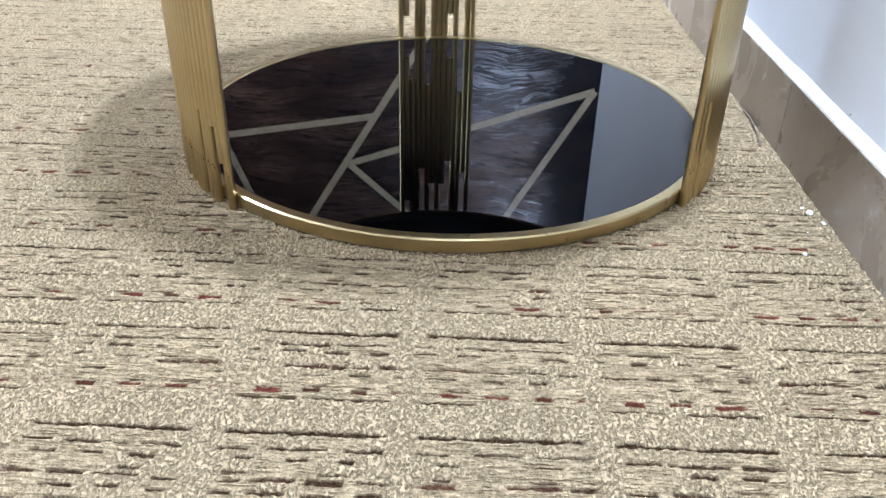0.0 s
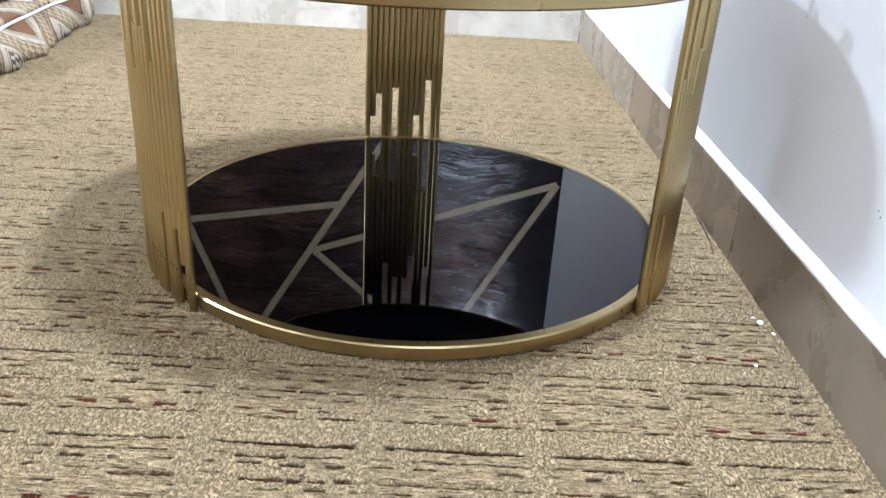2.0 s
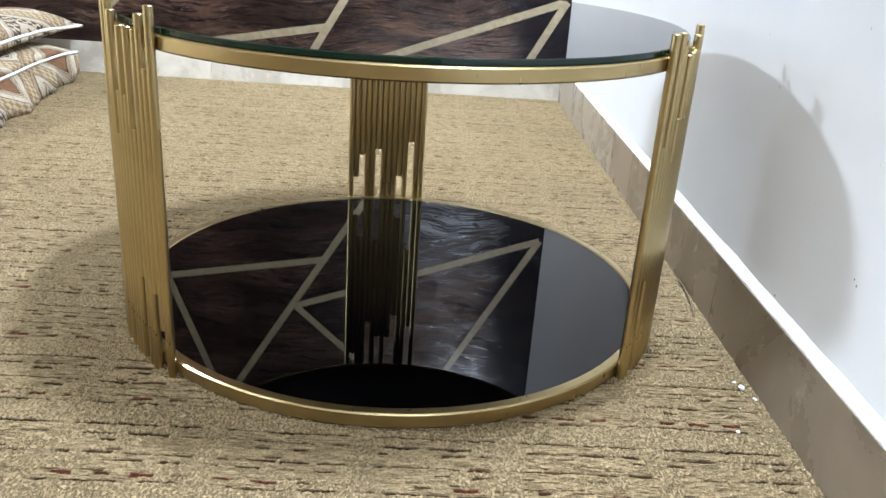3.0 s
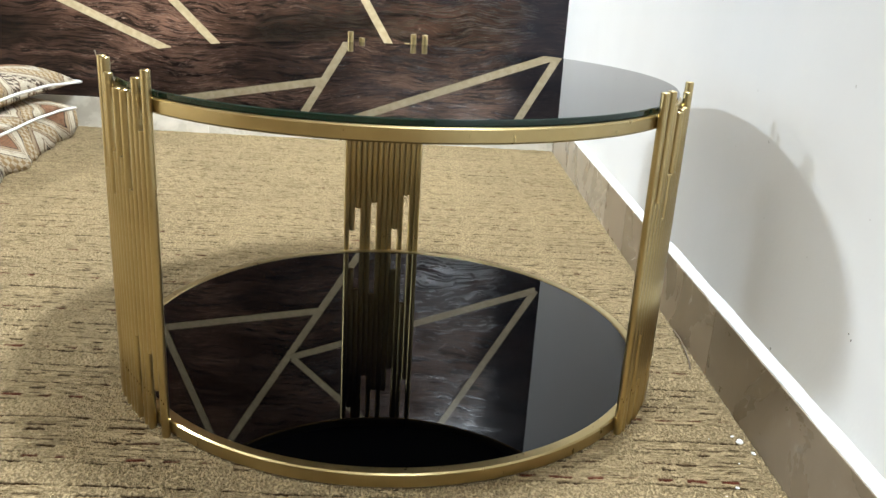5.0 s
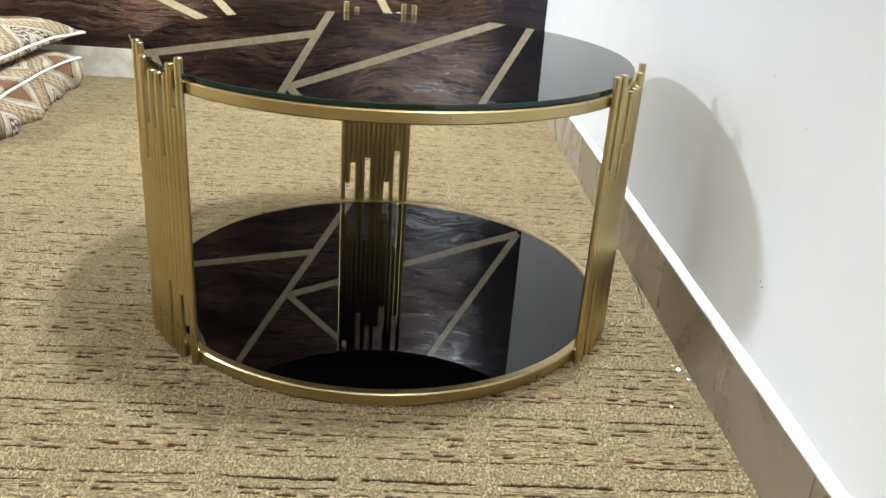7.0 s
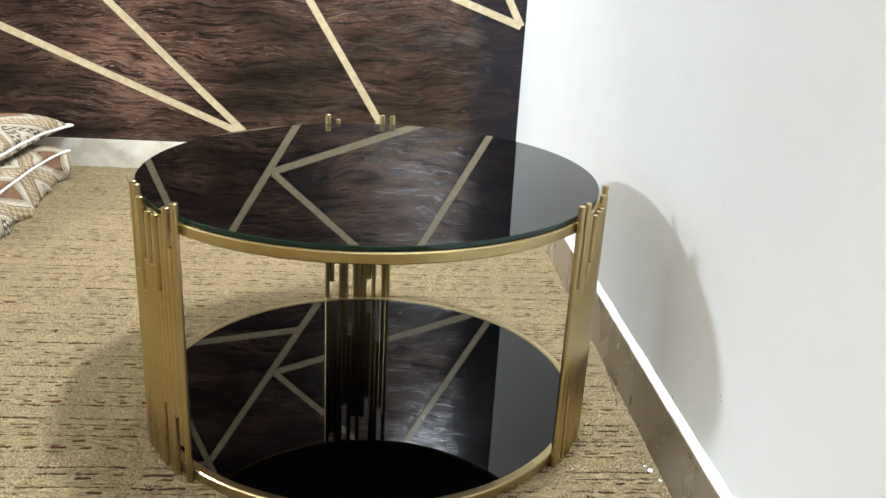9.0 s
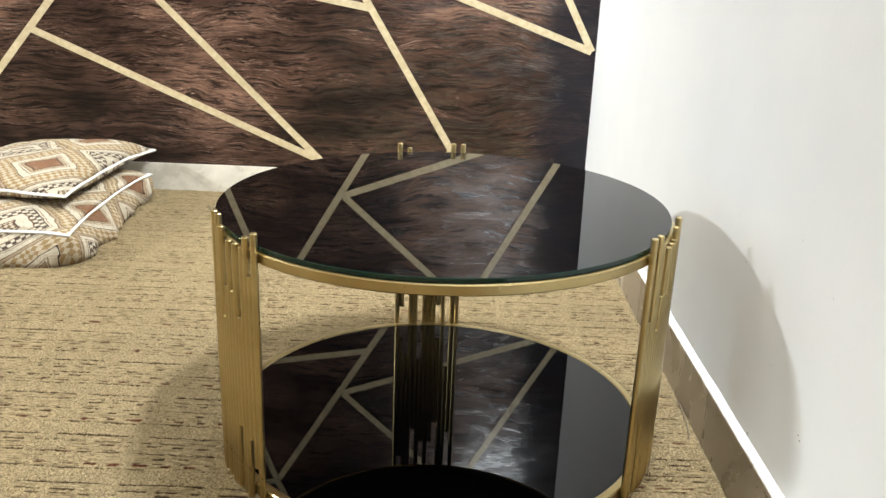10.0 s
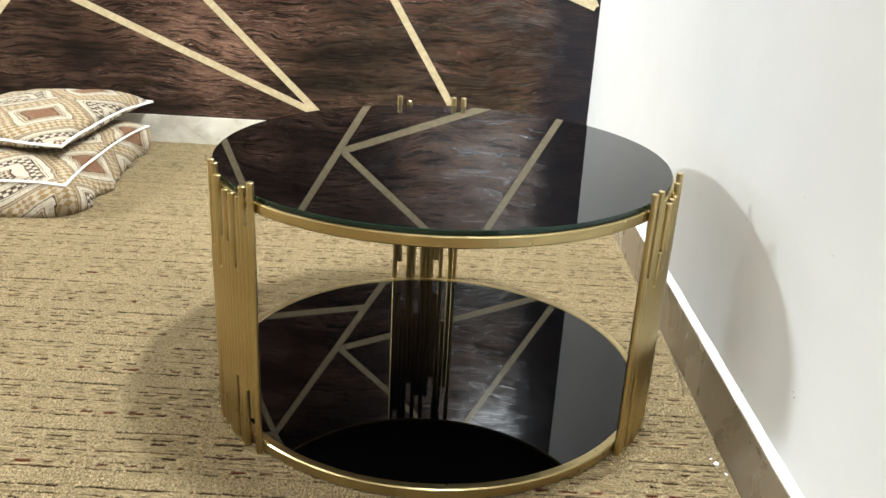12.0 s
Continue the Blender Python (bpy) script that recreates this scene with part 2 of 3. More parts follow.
CARPET = make_carpet()
MURAL = make_mural()
STRIPE = make_stripe()
WHITE = make_plaster("white_wall_paint", (0.80, 0.80, 0.79), 0.94)
# dark paint of the unseen front wall stands in for a dim room end
TAUPE = make_plaster("taupe_wall_paint", (0.16, 0.14, 0.12), 0.94)
CEILING = make_plaster("ceiling_paint", (0.80, 0.79, 0.77), 0.95)
LEDGE = make_plain("white_filler", (0.84, 0.84, 0.82), 0.5)
MARBLE_BROWN = make_marble("brown_marble", (0.195, 0.152, 0.103), (0.265, 0.212, 0.150), (0.36, 0.31, 0.24))
MARBLE_PALE = make_marble("pale_marble", (0.46, 0.42, 0.34), (0.62, 0.58, 0.49), (0.36, 0.31, 0.24))
MARBLE_MID = make_marble("beige_marble", (0.27, 0.225, 0.165), (0.37, 0.32, 0.245), (0.44, 0.39, 0.31))
GOLD = make_gold("satin_gold_metal")
GLASS = make_black_glass()
GLASS_EDGE = Nodes("green_glass_edge").done((0.001, 0.013, 0.008), 0.04, 0.0, IOR=1.5)
GLASS_BACK = make_plain("black_back_paint", (0.003, 0.003, 0.003), 0.7)
KILIM_A = make_kilim("kilim_cloth", 0.30)
KILIM_B = make_kilim("kilim_cloth_worn", 0.05)
PIPING = make_plain("white_cord", (0.78, 0.75, 0.69), 0.8, grain=300)
CHIP = make_plain("plaster_chip", (0.8, 0.79, 0.76), 0.8)
STRAW = make_plain("dry_straw", (0.13, 0.092, 0.052), 0.7)
STAIN = make_plain("grey_undercoat", (0.30, 0.30, 0.28), 0.8)
METAL_WHITE = make_plain("white_enamel", (0.8, 0.8, 0.78), 0.35)


# ---- mesh helpers ----
def link_mesh(name, bm, materials, parent=None, smooth=False):
    mesh = bpy.data.meshes.new(name)
    bmesh.ops.recalc_face_normals(bm, faces=bm.faces)
    bm.to_mesh(mesh)
    bm.free()
    for material in materials if isinstance(materials, (list, tuple)) else [materials]:
        mesh.materials.append(material)
    if smooth:
        for face in mesh.polygons:
            face.use_smooth = True
    ob = new(name, mesh)
    ob.parent = parent
    return ob


def part(name, bm, material, parent, label="", smooth=False):
    return tagged(link_mesh(name, bm, material, parent, smooth), label)


def box(lo, hi, bevel=0.0):
    bm = bmesh.new()
    bmesh.ops.create_cube(bm, size=1)
    for v in bm.verts:
        v.co = Vector([(a + b) / 2 + c * (b - a) for a, b, c in zip(lo, hi, v.co)])
    if bevel:
        bmesh.ops.bevel(bm, geom=bm.edges[:], offset=bevel, segments=2, profile=0.6, affect="EDGES")
    return bm


def lathe(profile, steps=128):
    """A closed outline of (radius, z) turned round z."""
    bm = bmesh.new()
    rows = []
    for i in range(steps):
        a = 2 * math.pi * i / steps
        rows.append([bm.verts.new((r * math.cos(a), r * math.sin(a), z)) for r, z in profile])
    count = len(profile)
    for i in range(steps):
        one, two = rows[i], rows[(i + 1) % steps]
        for j in range(count):
            k = (j + 1) % count
            bm.faces.new((one[j], one[k], two[k], two[j]))
    return bm


def soft_by_angle(ob, degrees=35):
    for face in ob.data.polygons:
        face.use_smooth = True
    ob.data.set_sharp_from_angle(angle=radians(degrees))
    return ob


def cord(points, radius, sides=8, closed=False):
    """A round cord along a line of points."""
    bm = bmesh.new()
    rings = []
    count = len(points)
    for i, p in enumerate(points):
        before, after = (points[(i - 1) % count], points[(i + 1) % count]) if closed else (points[max(i - 1, 0)], points[min(i + 1, count - 1)])
        way = (after - before).normalized()
        side = way.cross(Vector((0, 0, 1)))
        side = side.normalized() if side.length > 1e-4 else Vector((1, 0, 0))
        up = side.cross(way)
        rings.append([bm.verts.new(p + radius * (math.cos(a) * side + math.sin(a) * up)) for a in (2 * math.pi * k / sides for k in range(sides))])
    for i in range(count if closed else count - 1):
        one, two = rings[i], rings[(i + 1) % count]
        for k in range(sides):
            bm.faces.new((one[k], one[(k + 1) % sides], two[(k + 1) % sides], two[k]))
    if not closed:
        bm.faces.new(rings[0])
        bm.faces.new(rings[-1])
    return bm


# ---- the room ----
XR, YB, XL, YF = 0.498, 2.957, -6.2, -3.4   # faces of the four walls

floor = tagged(link_mesh("floor", box((XL - 0.12, YF - 0.12, -0.1), (XR + 0.12, YB + 0.12, 0)), CARPET),
               "beige loop-pile carpet with rows of dark brown dashes", "carpet", kind="structure")
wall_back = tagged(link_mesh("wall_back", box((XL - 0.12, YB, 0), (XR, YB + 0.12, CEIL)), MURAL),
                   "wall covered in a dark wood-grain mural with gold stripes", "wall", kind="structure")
wall_right = tagged(link_mesh("wall_right", box((XR, YF - 0.12, 0), (XR + 0.12, YB + 0.12, CEIL)), WHITE),
                    "plain white painted wall beside the table", "wall", kind="structure")
# the left and front walls are unseen, added to close the room
wall_left = tagged(link_mesh("wall_left", box((XL - 0.12, YF, 0), (XL, YB, CEIL)), WHITE), "plain white painted wall across the room", "wall", kind="structure")
wall_front = tagged(link_mesh("wall_front", box((XL - 0.12, YF - 0.12, 0), (XR, YF, CEIL)), TAUPE), "unseen taupe wall behind the walk, kept dark to dim reflections", "wall", kind="structure")
ceiling = tagged(link_mesh("ceiling", box((XL - 0.12, YF - 0.12, CEIL), (XR + 0.12, YB + 0.12, CEIL + 0.1)), CEILING),
                 "plain white painted ceiling", "ceiling", kind="structure")


# ---- the carpet's pile: tufts with grooves where the dark yarn lies ----
def dice(i, j, k):
    v = np.sin(i * 127.1 + j * 311.7 + k * 74.7) * 43758.5453
    return v - np.floor(v)


def grain2(x, y, scale, seed):
    """Smooth value noise, 0 to 1."""
    x, y = x * scale, y * scale
    i, j = np.floor(x), np.floor(y)
    u, v = x - i, y - j
    u, v = u * u * (3 - 2 * u), v * v * (3 - 2 * v)
    low = dice(i, j, seed) * (1 - u) + dice(i + 1, j, seed) * u
    high = dice(i, j + 1, seed) * (1 - u) + dice(i + 1, j + 1, seed) * u
    return low * (1 - v) + high * v


def step(lo, hi, v):
    t = np.clip((v - lo) / (hi - lo), 0, 1)
    return t * t * (3 - 2 * t)


REPEAT, COLUMN = 0.1465, 0.173   # one repeat of the weave along y, and the plain columns that cross it
# rows of dark yarn in one repeat: place, dash pitch, share filled, thickness, share kept, darkness, redness
YARN = [
    (0.0000, 0.1730, 0.88, 0.0030, 1.00, 1.00, 0.0),
    (0.0190, 0.0577, 0.86, 0.0025, 0.95, 0.95, 0.2),
    (0.0310, 0.0433, 0.54, 0.0030, 0.75, 0.95, 0.0),
    (0.0470, 0.0433, 0.55, 0.0022, 0.50, 0.80, 0.1),
    (0.0545, 0.0433, 0.90, 0.0029, 0.95, 0.95, 0.4),
    (0.0680, 0.0433, 0.56, 0.0030, 0.75, 0.95, 0.1),
    (0.0835, 0.0433, 0.52, 0.0020, 0.60, 0.80, 0.3),
    (0.0900, 0.0433, 0.54, 0.0040, 0.96, 1.00, 0.9),
    (0.1020, 0.0865, 0.88, 0.0025, 0.92, 0.95, 0.0),
]


def carpet_field(x, y):
    """Dark yarn, its redness, how far the weave is ribbed, and the height of the tufts."""
    wobble = (grain2(x, y, 9, 1) - 0.5) * 0.004 + (grain2(x, y, 70, 2) - 0.5) * 0.0016 + (grain2(x, y, 190, 3) - 0.5) * 0.0016
    xx, yy = x + (grain2(x, y, 60, 4) - 0.5) * 0.006, y + wobble
    v = (0.7645 - yy) / REPEAT
    rep_row = np.floor(v + 0.03)
    place = (v - rep_row) * REPEAT
    # plain columns, their edges frayed
    col = np.abs((xx + 0.036 + (grain2(x, y, 26, 10) - 0.5) * 0.026) / COLUMN % 1 - 0.5) * COLUMN
    aisle = step(COLUMN / 2 - 0.019, COLUMN / 2 - 0.011, col)
    mask, dye = np.zeros_like(x), np.zeros_like(x)
    for k, (at, pitch, fill, thick, keep, dark, red) in enumerate(YARN):
        shift = 0.5 if k == 0 else dice(rep_row, k, 3.0)
        u = (xx + 0.036) / pitch + (0.0 if k == 0 else shift)
        cell = np.floor(u)
        luck = dice(cell, rep_row, k + 11.0)
        reach = fill * (0.5 + (0 if k == 0 else 0.3 * (luck - 0.5)))
        inside = step(0.0, 0.05, reach - np.abs(u - cell - 0.5))
        here = dice(rep_row, cell, k + 31.0) < keep
        off = np.abs(place - at - (0 if k == 0 else 0.0024 * (dice(cell, rep_row, k + 53.0) - 0.5)))
        wide = 1.12 * thick * (0.65 + 0.5 * dice(cell, rep_row, k + 71.0)) * (0.55 + 0.9 * grain2(x, y, 55, k + 91.0))
        line = inside * here * (1 - step(wide * 0.5, wide * 0.85, off)) * dark * (1 if k == 0 else 1 - 0.75 * aisle)
        dye = np.where(line > mask, red * (0.35 + luck * 0.7), dye)
        mask = np.maximum(mask, line)
    ribbed = step(0.0, 0.006, place) * (1 - step(0.100, 0.106, place)) * (1 - aisle) * step(0.25, 0.5, grain2(x * 0.6, y, 38, 12))
    wx, wy = x + (grain2(x, y, 90, 5) - 0.5) * 0.009, y + (grain2(x, y, 90, 6) - 0.5) * 0.009
    worm = 1 - np.abs(2 * grain2(wx, wy * 1.2, 190, 7) - 1)
    tuft = 0.55 * worm + 0.45 * grain2(wx, wy, 330, 8)
    ridges = 0.5 + 0.35 * np.cos(2 * np.pi * yy / 0.0042) + 0.3 * (grain2(x * 0.2, y, 150, 9) - 0.5)
    return mask, dye, ribbed, np.clip(tuft * (1 - 0.75 * ribbed) + ridges * 0.75 * ribbed, 0, 1.2)


def pile_patch(lo, hi, cell, cell_y=None):
    """A sheet of tufts over one stretch of the floor."""
    nx, ny = int((hi[0] - lo[0]) / cell) + 1, int((hi[1] - lo[1]) / (cell_y or cell)) + 1
    x, y = np.meshgrid(np.linspace(lo[0], hi[0], nx), np.linspace(lo[1], hi[1], ny))
    mask, dye, ribbed, tuft = carpet_field(x, y)
    z = 0.0012 + 0.0044 * tuft * (1 - 0.85 * mask)
    mesh = bpy.data.meshes.new("carpet_pile")
    index = np.arange(nx * ny).reshape(ny, nx)
    quads = np.stack([index[:-1, :-1], index[:-1, 1:], index[1:, 1:], index[1:, :-1]], -1).reshape(-1, 4)
    mesh.vertices.add(nx * ny)
    mesh.vertices.foreach_set("co", np.stack([x, y, z], -1).astype(np.float32).ravel())
    mesh.loops.add(quads.size)
    mesh.loops.foreach_set("vertex_index", quads.astype(np.int32).ravel())
    mesh.polygons.add(len(quads))
    mesh.polygons.foreach_set("loop_start", np.arange(0, quads.size, 4, dtype=np.int32))
    mesh.polygons.foreach_set("use_smooth", np.ones(len(quads), dtype=bool))
    for name, values in (("yarn", mask), ("dye", dye), ("ribbed", ribbed)):
        mesh.attributes.new(name, "FLOAT", "POINT").data.foreach_set("value", values.astype(np.float32).ravel())
    mesh.update(calc_edges=True)
    mesh.materials.append(CARPET)
    ob = new("carpet_pile", mesh)
    ob.parent = floor
    return tagged(ob, "beige carpet pile with dark dashes", kind="stuff")


pile_patch((-0.80, 0.42), (0.4875, 1.02), 0.0021, 0.0011)
pile_patch((-1.10, 1.02), (0.4875, 1.80), 0.0026, 0.0014)
pile_patch((-1.6, 1.80), (0.4875, 2.942), 0.0042, 0.0016)
pile_patch((-1.6, 1.02), (-1.10, 1.80), 0.0050, 0.0020)
pile_patch((-1.6, 0.42), (-0.80, 1.02), 0.012, 0.004)
pile_patch((-1.6, YF), (0.4875, 0.42), 0.030, 0.010)
pile_patch((XL, YF), (-1.6, 2.942), 0.040, 0.012)

# gold stripes of the mural: (x, z) of both ends on the wall
def stripe(a, b, width=0.0255, proud=0.002):
    a, b = Vector((a[0], 0, a[1])), Vector((b[0], 0, b[1]))
    way = (b - a).normalized()
    side = Vector((-way.z, 0, way.x)) * width / 2
    bm = bmesh.new()
    steps = max(2, int((b - a).length / 0.06))
    front, back = [], []
    for i in range(steps + 1):
        p = a.lerp(b, i / steps)
        wave = 1 + 0.05 * noise.noise(p * 9)
        for s in (1, -1):
            front.append(bm.verts.new(p + side * s * wave + Vector((0, YB - proud, 0))))
            back.append(bm.verts.new(p + side * s * wave + Vector((0, YB + 0.001, 0))))
    for i in range(steps):
        f0, f1, f2, f3 = front[2 * i: 2 * i + 4]
        b0, b1, b2, b3 = back[2 * i: 2 * i + 4]
        bm.faces.new((f0, f1, f3, f2))
        bm.faces.new((f0, f2, b2, b0))
        bm.faces.new((f1, b1, b3, f3))
    return part("stripe", bm, STRIPE, wall_back, "gold painted stripe")


STRIPES = [
    ((-0.713, 1.345), (0.035, 0.118)),
    ((-0.495, 0.125), (-1.90, 1.50)),
    ((-0.480, 0.125), (-1.575, 0.59)),
    ((-1.29, 0.915), (-1.97, 0.118)),
    ((-0.318, 0.702), (-1.21, 0.850)),
    ((-0.432, 0.903), (0.482, 0.580)),
    ((0.482, 0.580), (0.055, 1.355)),
    ((-0.425, 0.905), (0.055, 1.350)),
    ((-0.713, 1.345), (-0.91, 0.805)),
    ((0.055, 1.355), (0.49, 2.30)),
    ((-0.713, 1.345), (-0.25, 2.42)),
    ((-1.90, 1.50), (-0.713, 1.345)),
    ((-1.90, 1.50), (-1.40, 2.42)),
    ((-2.90, 0.60), (-1.90, 1.50)),
    ((-2.90, 0.60), (-1.97, 0.118)),
]
for i, (a, b) in enumerate(STRIPES):
    stripe(a, b, proud=0.0006 + 0.0003 * i)

# skirting: tiles with open joints, and a white filler ledge along the top of the side run
SKIRT, FACE_R, FACE_B = 0.116, 0.488, 2.943
skirting_right = tagged(link_mesh("skirting_right", box((FACE_R + 0.003, YF, 0), (XR, FACE_B + 0.003, SKIRT - 0.003)), LEDGE),
                        "brown marble tile skirting along the white wall", "skirting", kind="structure")
skirting_back = tagged(link_mesh("skirting_back", box((XL, FACE_B + 0.003, 0), (FACE_R + 0.003, YB, SKIRT - 0.012)), LEDGE),
                       "pale marble tile skirting under the mural", "skirting", kind="structure")


def ledge(lo, hi):
    bm = bmesh.new()
    steps = int((hi - lo) / 0.03)
    rows = []
    for i in range(steps + 1):
        y = lo + (hi - lo) * i / steps
        lip = 0.0015 * noise.noise(Vector((3.1, y * 17, 0)))
        rise = 0.0025 * noise.noise(Vector((7.7, y * 11, 0)))
        rows.append([bm.verts.new(v) for v in ((FACE_R + 0.001 + lip, y, SKIRT - 0.004), (FACE_R + 0.0015 + lip, y, SKIRT + 0.002), (XR, y, SKIRT + 0.015 + rise), (XR, y, SKIRT - 0.004))])
    for one, two in zip(rows, rows[1:]):
        for k in range(3):
            bm.faces.new((one[k], one[k + 1], two[k + 1], two[k]))
    return bm


part("filler_ledge", ledge(YF, FACE_B), LEDGE, skirting_right, "rough white filler strip")

# ---- the coffee table ----
CX, CY, R = -0.016, 1.327, 0.404
table = tagged(new("coffee_table"), "round two-tier coffee table with satin gold tubes and black glass shelves", "coffee table")
table.location = (CX, CY, 0)


def ring(name, z0, z1, outer, inner, label):
    c = 0.002
    profile = [(inner + c, z0), (outer - c, z0), (outer, z0 + c), (outer, z1 - c), (outer - c, z1), (inner + c, z1), (inner, z1 - c), (inner, z0 + c)]
    return soft_by_angle(part(name, lathe(profile, 160), GOLD, table, label))


def glass(name, z0, z1, radius, label):
    c = 0.0012
    bm = bmesh.new()
    outline = [(radius - c, z0), (radius, z0 + c), (radius, z1 - c), (radius - c, z1)]
    steps = 160
    rows = [[bm.verts.new((r * math.cos(2 * math.pi * i / steps), r * math.sin(2 * math.pi * i / steps), z)) for i in range(steps)] for r, z in outline]
    for one, two in zip(rows, rows[1:]):
        for i in range(steps):
            face = bm.faces.new((one[i], one[(i + 1) % steps], two[(i + 1) % steps], two[i]))
            face.material_index = 1
    bm.faces.new(rows[0]).material_index = 2
    bm.faces.new(rows[-1])
    return part(name, bm, [GLASS, GLASS_EDGE, GLASS_BACK], table, label)


def tip(ob):
    ob.matrix_local = pose(0, 0, TOP_Z) @ pose(0, 0, 0, 0.28, -TIP, 0) @ pose(0, 0, -TOP_Z)


TOP_Z = 0.446
TIP = 0.35   # degrees by which the top slopes up towards the wall
tip(ring("top_ring", TOP_Z - 0.0255, TOP_Z - 0.008, R, R - 0.009, "satin gold flat ring"))
ring("bottom_ring", 0.0065, 0.026, R, R - 0.016, "satin gold flat ring")
tip(glass("top_glass", TOP_Z - 0.0078, TOP_Z, R - 0.0045, "black glass top with a green edge"))
glass("bottom_glass", 0.0165, 0.0245, R - 0.0125, "black glass shelf")

TUBE = 0.0056


def tube(angle, z0, z1):
    bm = bmesh.new()
    sides, c = 20, 0.0008
    rows = [[bm.verts.new((r * math.cos(2 * math.pi * k / sides), r * math.sin(2 * math.pi * k / sides), z)) for k in range(sides)]
            for r, z in ((TUBE - c, z0), (TUBE, z0 + c), (TUBE, z1 - c), (TUBE - c, z1))]
    for one, two in zip(rows, rows[1:]):
        for k in range(sides):
            bm.faces.new((one[k], one[(k + 1) % sides], two[(k + 1) % sides], two[k]))
    bm.faces.new(rows[0])
    bm.faces.new(rows[-1])
    ob = soft_by_angle(part("tube", bm, GOLD, table), 40)
    reach = R + TUBE
    ob.location = (reach * math.cos(radians(angle)), reach * math.sin(radians(angle)), 0)
    return ob


# three bundles of tubes, each the same set turned: (foot, top) of each tube
BUNDLE = [(0, .466), (.067, .397), (.114, .455), (0, .437), (0, .320), (.126, .437), (0, .356), (0, .436), (0, .358), (.070, .302), (0, .449), (.144, .466), (0, .328), (0, .466)]
for first, last in ((228.4, 208.3), (341.9, 321.8), (105.2, 85.1)):
    for i, (z0, z1) in enumerate(BUNDLE):
        tube(first + (last - first) * i / (len(BUNDLE) - 1), z0, z1)
thread = [Vector((-0.372, -0.185, 0.470)), Vector((-0.368, -0.190, 0.462)), Vector((-0.362, -0.188, 0.452)), Vector((-0.360, -0.186, 0.444))]
part("thread", cord(thread, 0.0009, 6), STRAW, table, "loose dark thread")


# ---- floor cushions ----
def cushion(name, centre, half_x, half_y, seam, low, high, turn, cloth, label, droop, boxy):
    """A square stuffed cushion: pointed corners, hollow sides, a corded seam; heights are above the floor."""
    thing = tagged(new(name), label, "cushion", "stacked floor cushions")
    thing.matrix_world = pose(centre[0], centre[1], 0, 0, 0, turn)
    steps = 60

    def rim(u, v):
        # sides bow in a little between the corners
        x, y = half_x * u * (1 - 0.055 * (1 - v * v)), half_y * v * (1 - 0.055 * (1 - u * u))
        pinch = 1 + 0.035 * abs(u * v) ** 8
        return x * pinch, y * pinch

    def lift(u, v):
        full = max(0.0, (1 - abs(u) ** 2.6) * (1 - abs(v) ** 2.6))
        return full ** (0.45 if boxy else 0.55)

    def full_wall(u, v):
        return ((1 - u * u) * (1 - v * v) * 30) ** 0.5

    def seam_z(u, v):
        return seam + droop * (abs(u * v) ** 3) * ((1 if u > 0 else 2.0) if v > 0 else -0.1) + 0.006 * noise.noise(Vector((u * 2, v * 2, seam * 40)))

    bm = bmesh.new()
    for side in (1, -1):
        grid = []
        for i in range(steps + 1):
            line = []
            for j in range(steps + 1):
                u, v = -math.cos(math.pi * i / steps), -math.cos(math.pi * j / steps)
                x, y = rim(u, v)
                k = lift(u, v)
                base = seam_z(u, v)
                wall = min(1.0, full_wall(u, v))
                z = base + ((high - base) * k * (1.0 if boxy else 1 + 0.42 * u) if side > 0 else -(base - low) * (wall if boxy else min(1.0, k * 1.25)))
                if boxy and side < 0:
                    slack = 0.05 * wall * (0.75 + 0.8 * noise.noise(Vector((x * 9, y * 9, 4.0))) + (1.0 - 0.4 * u if v < 0 else 0)) + 0.010 * wall * noise.noise(Vector((x * 34, y * 34, z * 30)))
                    x, y = x + slack * u * abs(u) ** 7, y + slack * v * abs(v) ** 7
                puff = (0.012 if boxy else 0.02) * math.sin(math.pi * min(1, wall if boxy else k)) if side < 0 else 0.012 * math.sin(math.pi * min(1, k))
                x += puff * u * abs(u) ** 3
                y += puff * v * abs(v) ** 3
                z += 0.012 * k * noise.noise(Vector((x * 7, y * 7, side * 3 + seam * 30))) + 0.005 * k * noise.noise(Vector((x * 19, y * 15, seam * 50)))
                line.append(bm.verts.new((x, y, max(z, low + 0.0005))))
            grid.append(line)
        for i in range(steps):
            for j in range(steps):
                bm.faces.new((grid[i][j], grid[i + 1][j], grid[i + 1][j + 1], grid[i][j + 1]))
    bmesh.ops.remove_doubles(bm, verts=bm.verts, dist=0.0004)
    part("cover", bm, cloth, thing, "", True)
    path = []
    for a, b in (((-1, -1), (1, -1)), ((1, -1), (1, 1)), ((1, 1), (-1, 1)), ((-1, 1), (-1, -1))):
        for i in range(30):
            u, v = a[0] + (b[0] - a[0]) * i / 30, a[1] + (b[1] - a[1]) * i / 30
            x, y = rim(u, v)
            path.append(Vector((x * 1.006, y * 1.006, seam_z(u, v))))
    part("piping", cord(path, 0.0048, 8, True), PIPING, thing, "white cord piping", True)
    return thing


cushion("floor_cushion", (-1.395, 2.425), 0.292, 0.365, 0.096, 0.0, 0.152, 3, KILIM_A, "patterned kilim floor cushion with white piping lying on the carpet", -0.008, True)
cushion("floor_cushion", (-1.39, 2.555), 0.25, 0.355, 0.173, 0.130, 0.230, 0, KILIM_B, "patterned kilim cushion with white piping on top of another", -0.014, False)


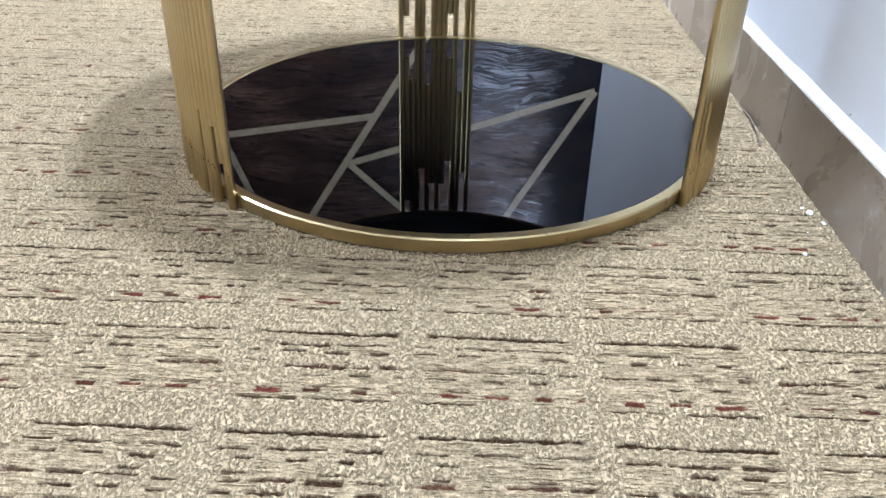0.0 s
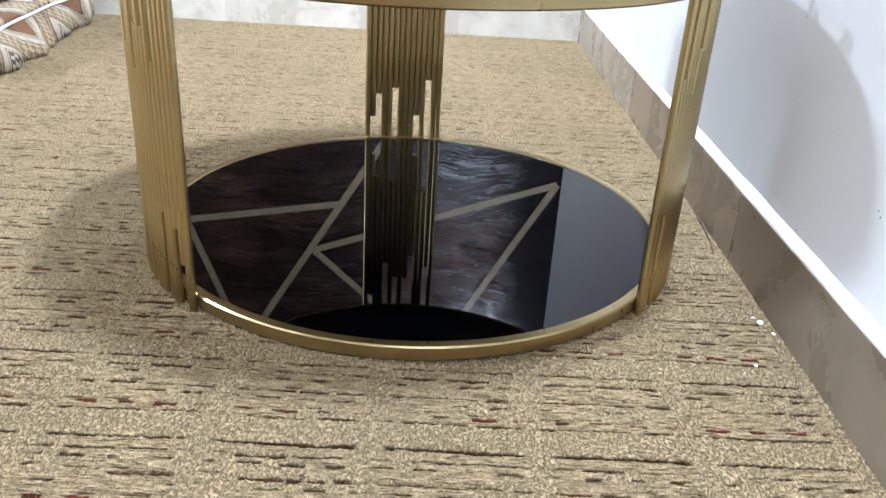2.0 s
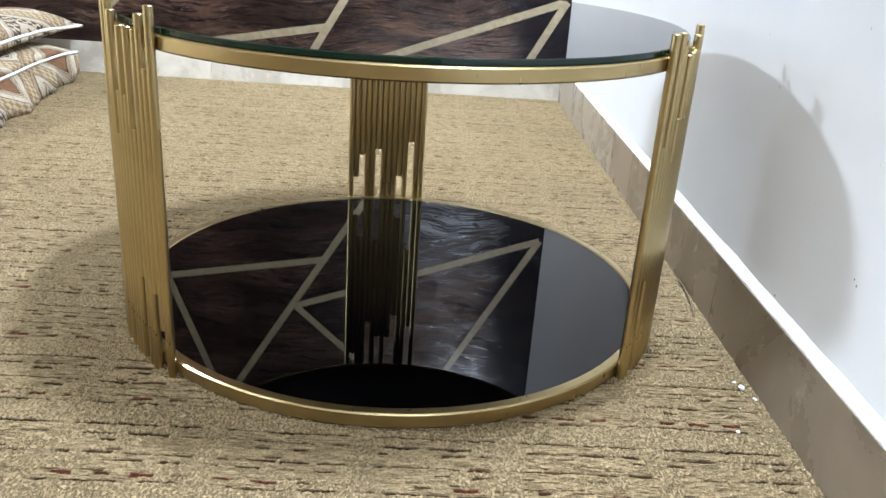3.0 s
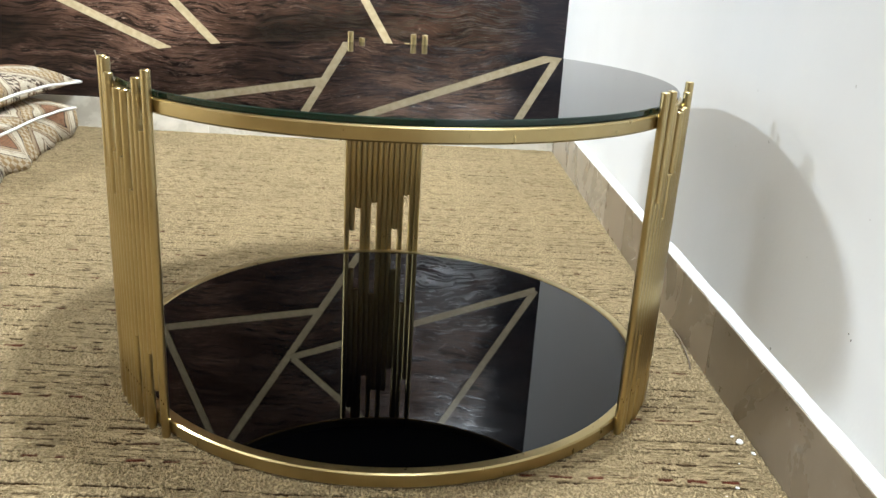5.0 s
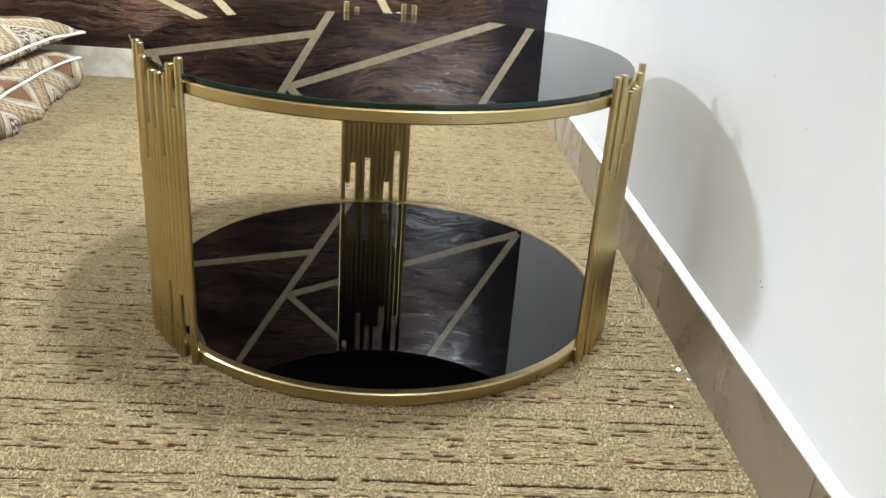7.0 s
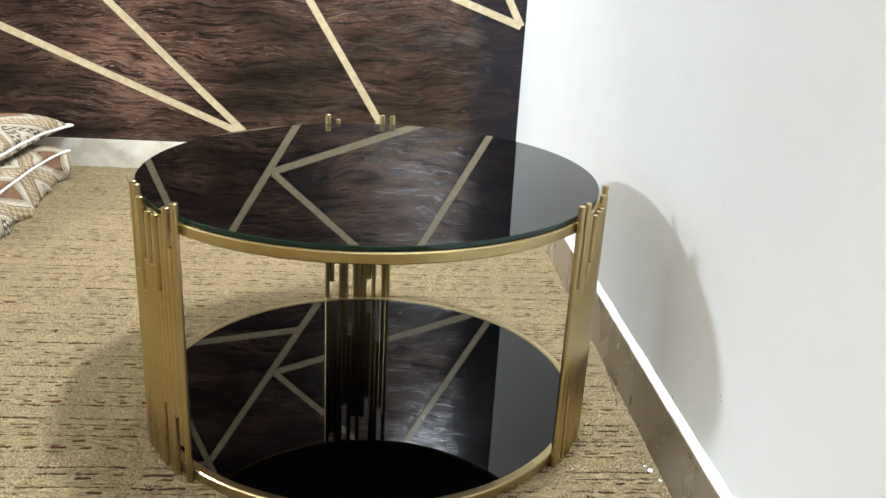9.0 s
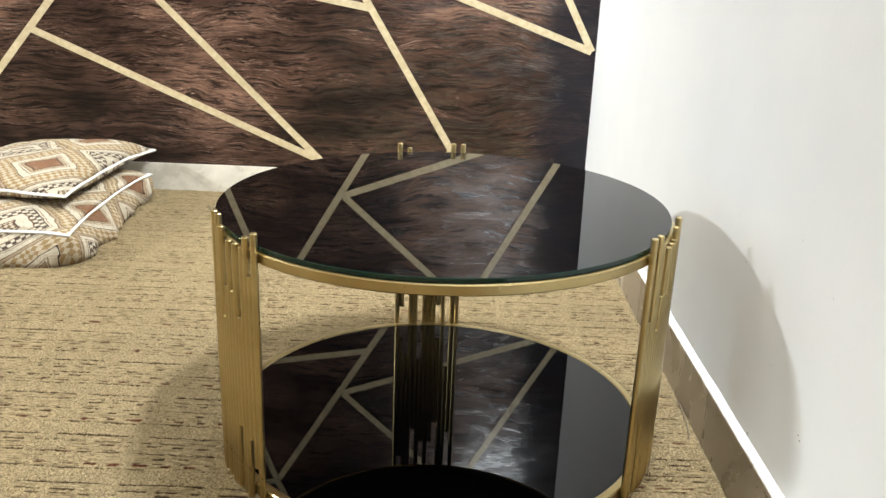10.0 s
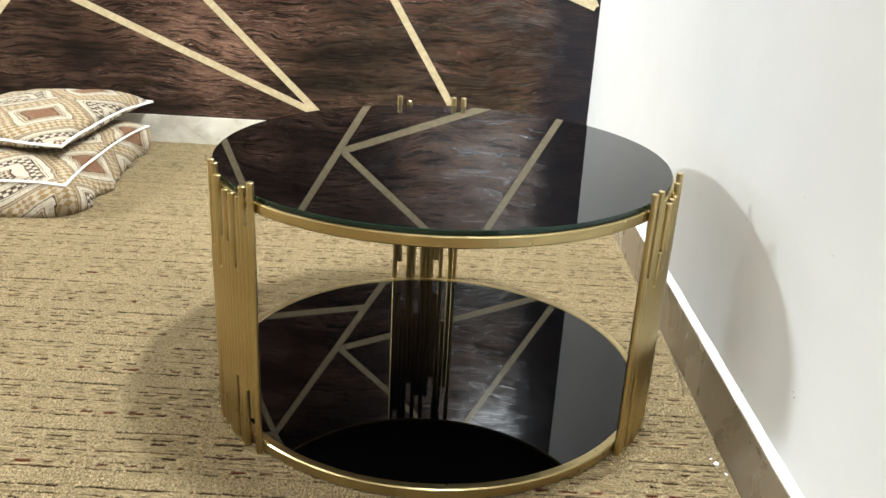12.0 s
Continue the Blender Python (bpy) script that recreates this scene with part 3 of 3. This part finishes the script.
# ---- small things on the carpet ----
def chip(x, y, size, seed):
    bm = bmesh.new()
    bmesh.ops.create_icosphere(bm, subdivisions=2, radius=1)
    for v in bm.verts:
        v.co *= 1 + 0.45 * noise.noise(v.co * 1.6 + Vector((seed, 0, 0)))
        v.co = Vector((v.co.x * size, v.co.y * size * 0.7, v.co.z * size * 0.45 + size * 0.25))
    low = min(v.co.z for v in bm.verts)
    for v in bm.verts:
        v.co.z -= low
    ob = tagged(link_mesh("plaster_chip", bm, CHIP), "small white chip of plaster on the carpet", "debris", "plaster chips")
    ob.matrix_world = pose(x, y, 0.003, 0, 0, seed * 50)


for i, (x, y, size) in enumerate([(0.471, 1.060, 0.0058), (0.480, 1.034, 0.0035), (0.43, 0.955, 0.003), (0.466, 1.075, 0.0028), (0.431, 1.067, 0.0014), (0.410, 0.937, 0.0015), (0.482, 1.235, 0.0016), (0.452, 1.010, 0.0012)]):
    chip(x, y, size, i + 1)

def wall_mark(y, z, size, seed):
    bm = bmesh.new()
    ring = [bm.verts.new((0, size * (0.7 + 0.5 * noise.noise(Vector((seed, a, 0)))) * math.cos(a), size * 1.3 * (0.7 + 0.5 * noise.noise(Vector((seed, a, 5)))) * math.sin(a))) for a in (math.tau * k / 11 for k in range(11))]
    bm.faces.new(ring)
    bmesh.ops.extrude_face_region(bm, geom=bm.faces[:])
    for v in bm.verts[11:]:
        v.co.x -= 0.0006
    ob = part("chipped_paint", bm, STAIN, wall_right, "small grey chip in the paint")
    ob.location = (XR + 0.0002, y, z)


wall_mark(0.913, 0.236, 0.0014, 1)
wall_mark(0.906, 0.231, 0.0018, 2)
wall_mark(1.083, 0.136, 0.0020, 3)

straw = [Vector((0.485, 1.425, 0.006)), Vector((0.484, 1.385, 0.008)), Vector((0.481, 1.345, 0.007)), Vector((0.476, 1.305, 0.006)), Vector((0.469, 1.275, 0.005))]
tagged(link_mesh("straw", cord(straw, 0.0016, 6), STRAW, smooth=True), "thin dry straw lying along the skirting", "debris")

# ---- ceiling lamps, all unseen; the added fill lamp gets a rim too ----
for x, y, watts, size, spread in LAMPS:
    r = size / 2
    fixture = tagged(new("ceiling_light"), "unseen white recessed ceiling downlight with a plain rim", "lamp", "ceiling lights")
    fixture.location = (x, y, 0)
    soft_by_angle(part("rim", lathe([(r + 0.004, CEIL - 0.012), (r + 0.022, CEIL - 0.008), (r + 0.024, CEIL), (r + 0.004, CEIL)], 40), METAL_WHITE, fixture)).scale.y = LONG.get(size, 1)

# ---- skirting tiles ----
def tile_box(axis, lo, hi, height):
    gap = 0.0006
    if axis == "y":
        return box((FACE_R, lo + gap, 0.0), (FACE_R + 0.0035, hi - gap, height), 0.0008)
    return box((lo + gap, FACE_B, 0.0), (hi - gap, FACE_B + 0.0035, height), 0.0008)


marks = [FACE_B, 2.62, 2.06, 1.86, 1.26, 0.66, 0.06, -0.54, -1.14, -1.74, -2.34, -2.94, YF]
for i, (hi, lo) in enumerate(zip(marks, marks[1:])):
    part("tile", tile_box("y", lo, hi, SKIRT), MARBLE_MID if i < 2 else MARBLE_BROWN, skirting_right)
right = FACE_R
while right > XL:
    left = max(right - 0.6, XL)
    part("tile", tile_box("x", left, right, SKIRT - 0.009), MARBLE_PALE, skirting_back)
    right = left
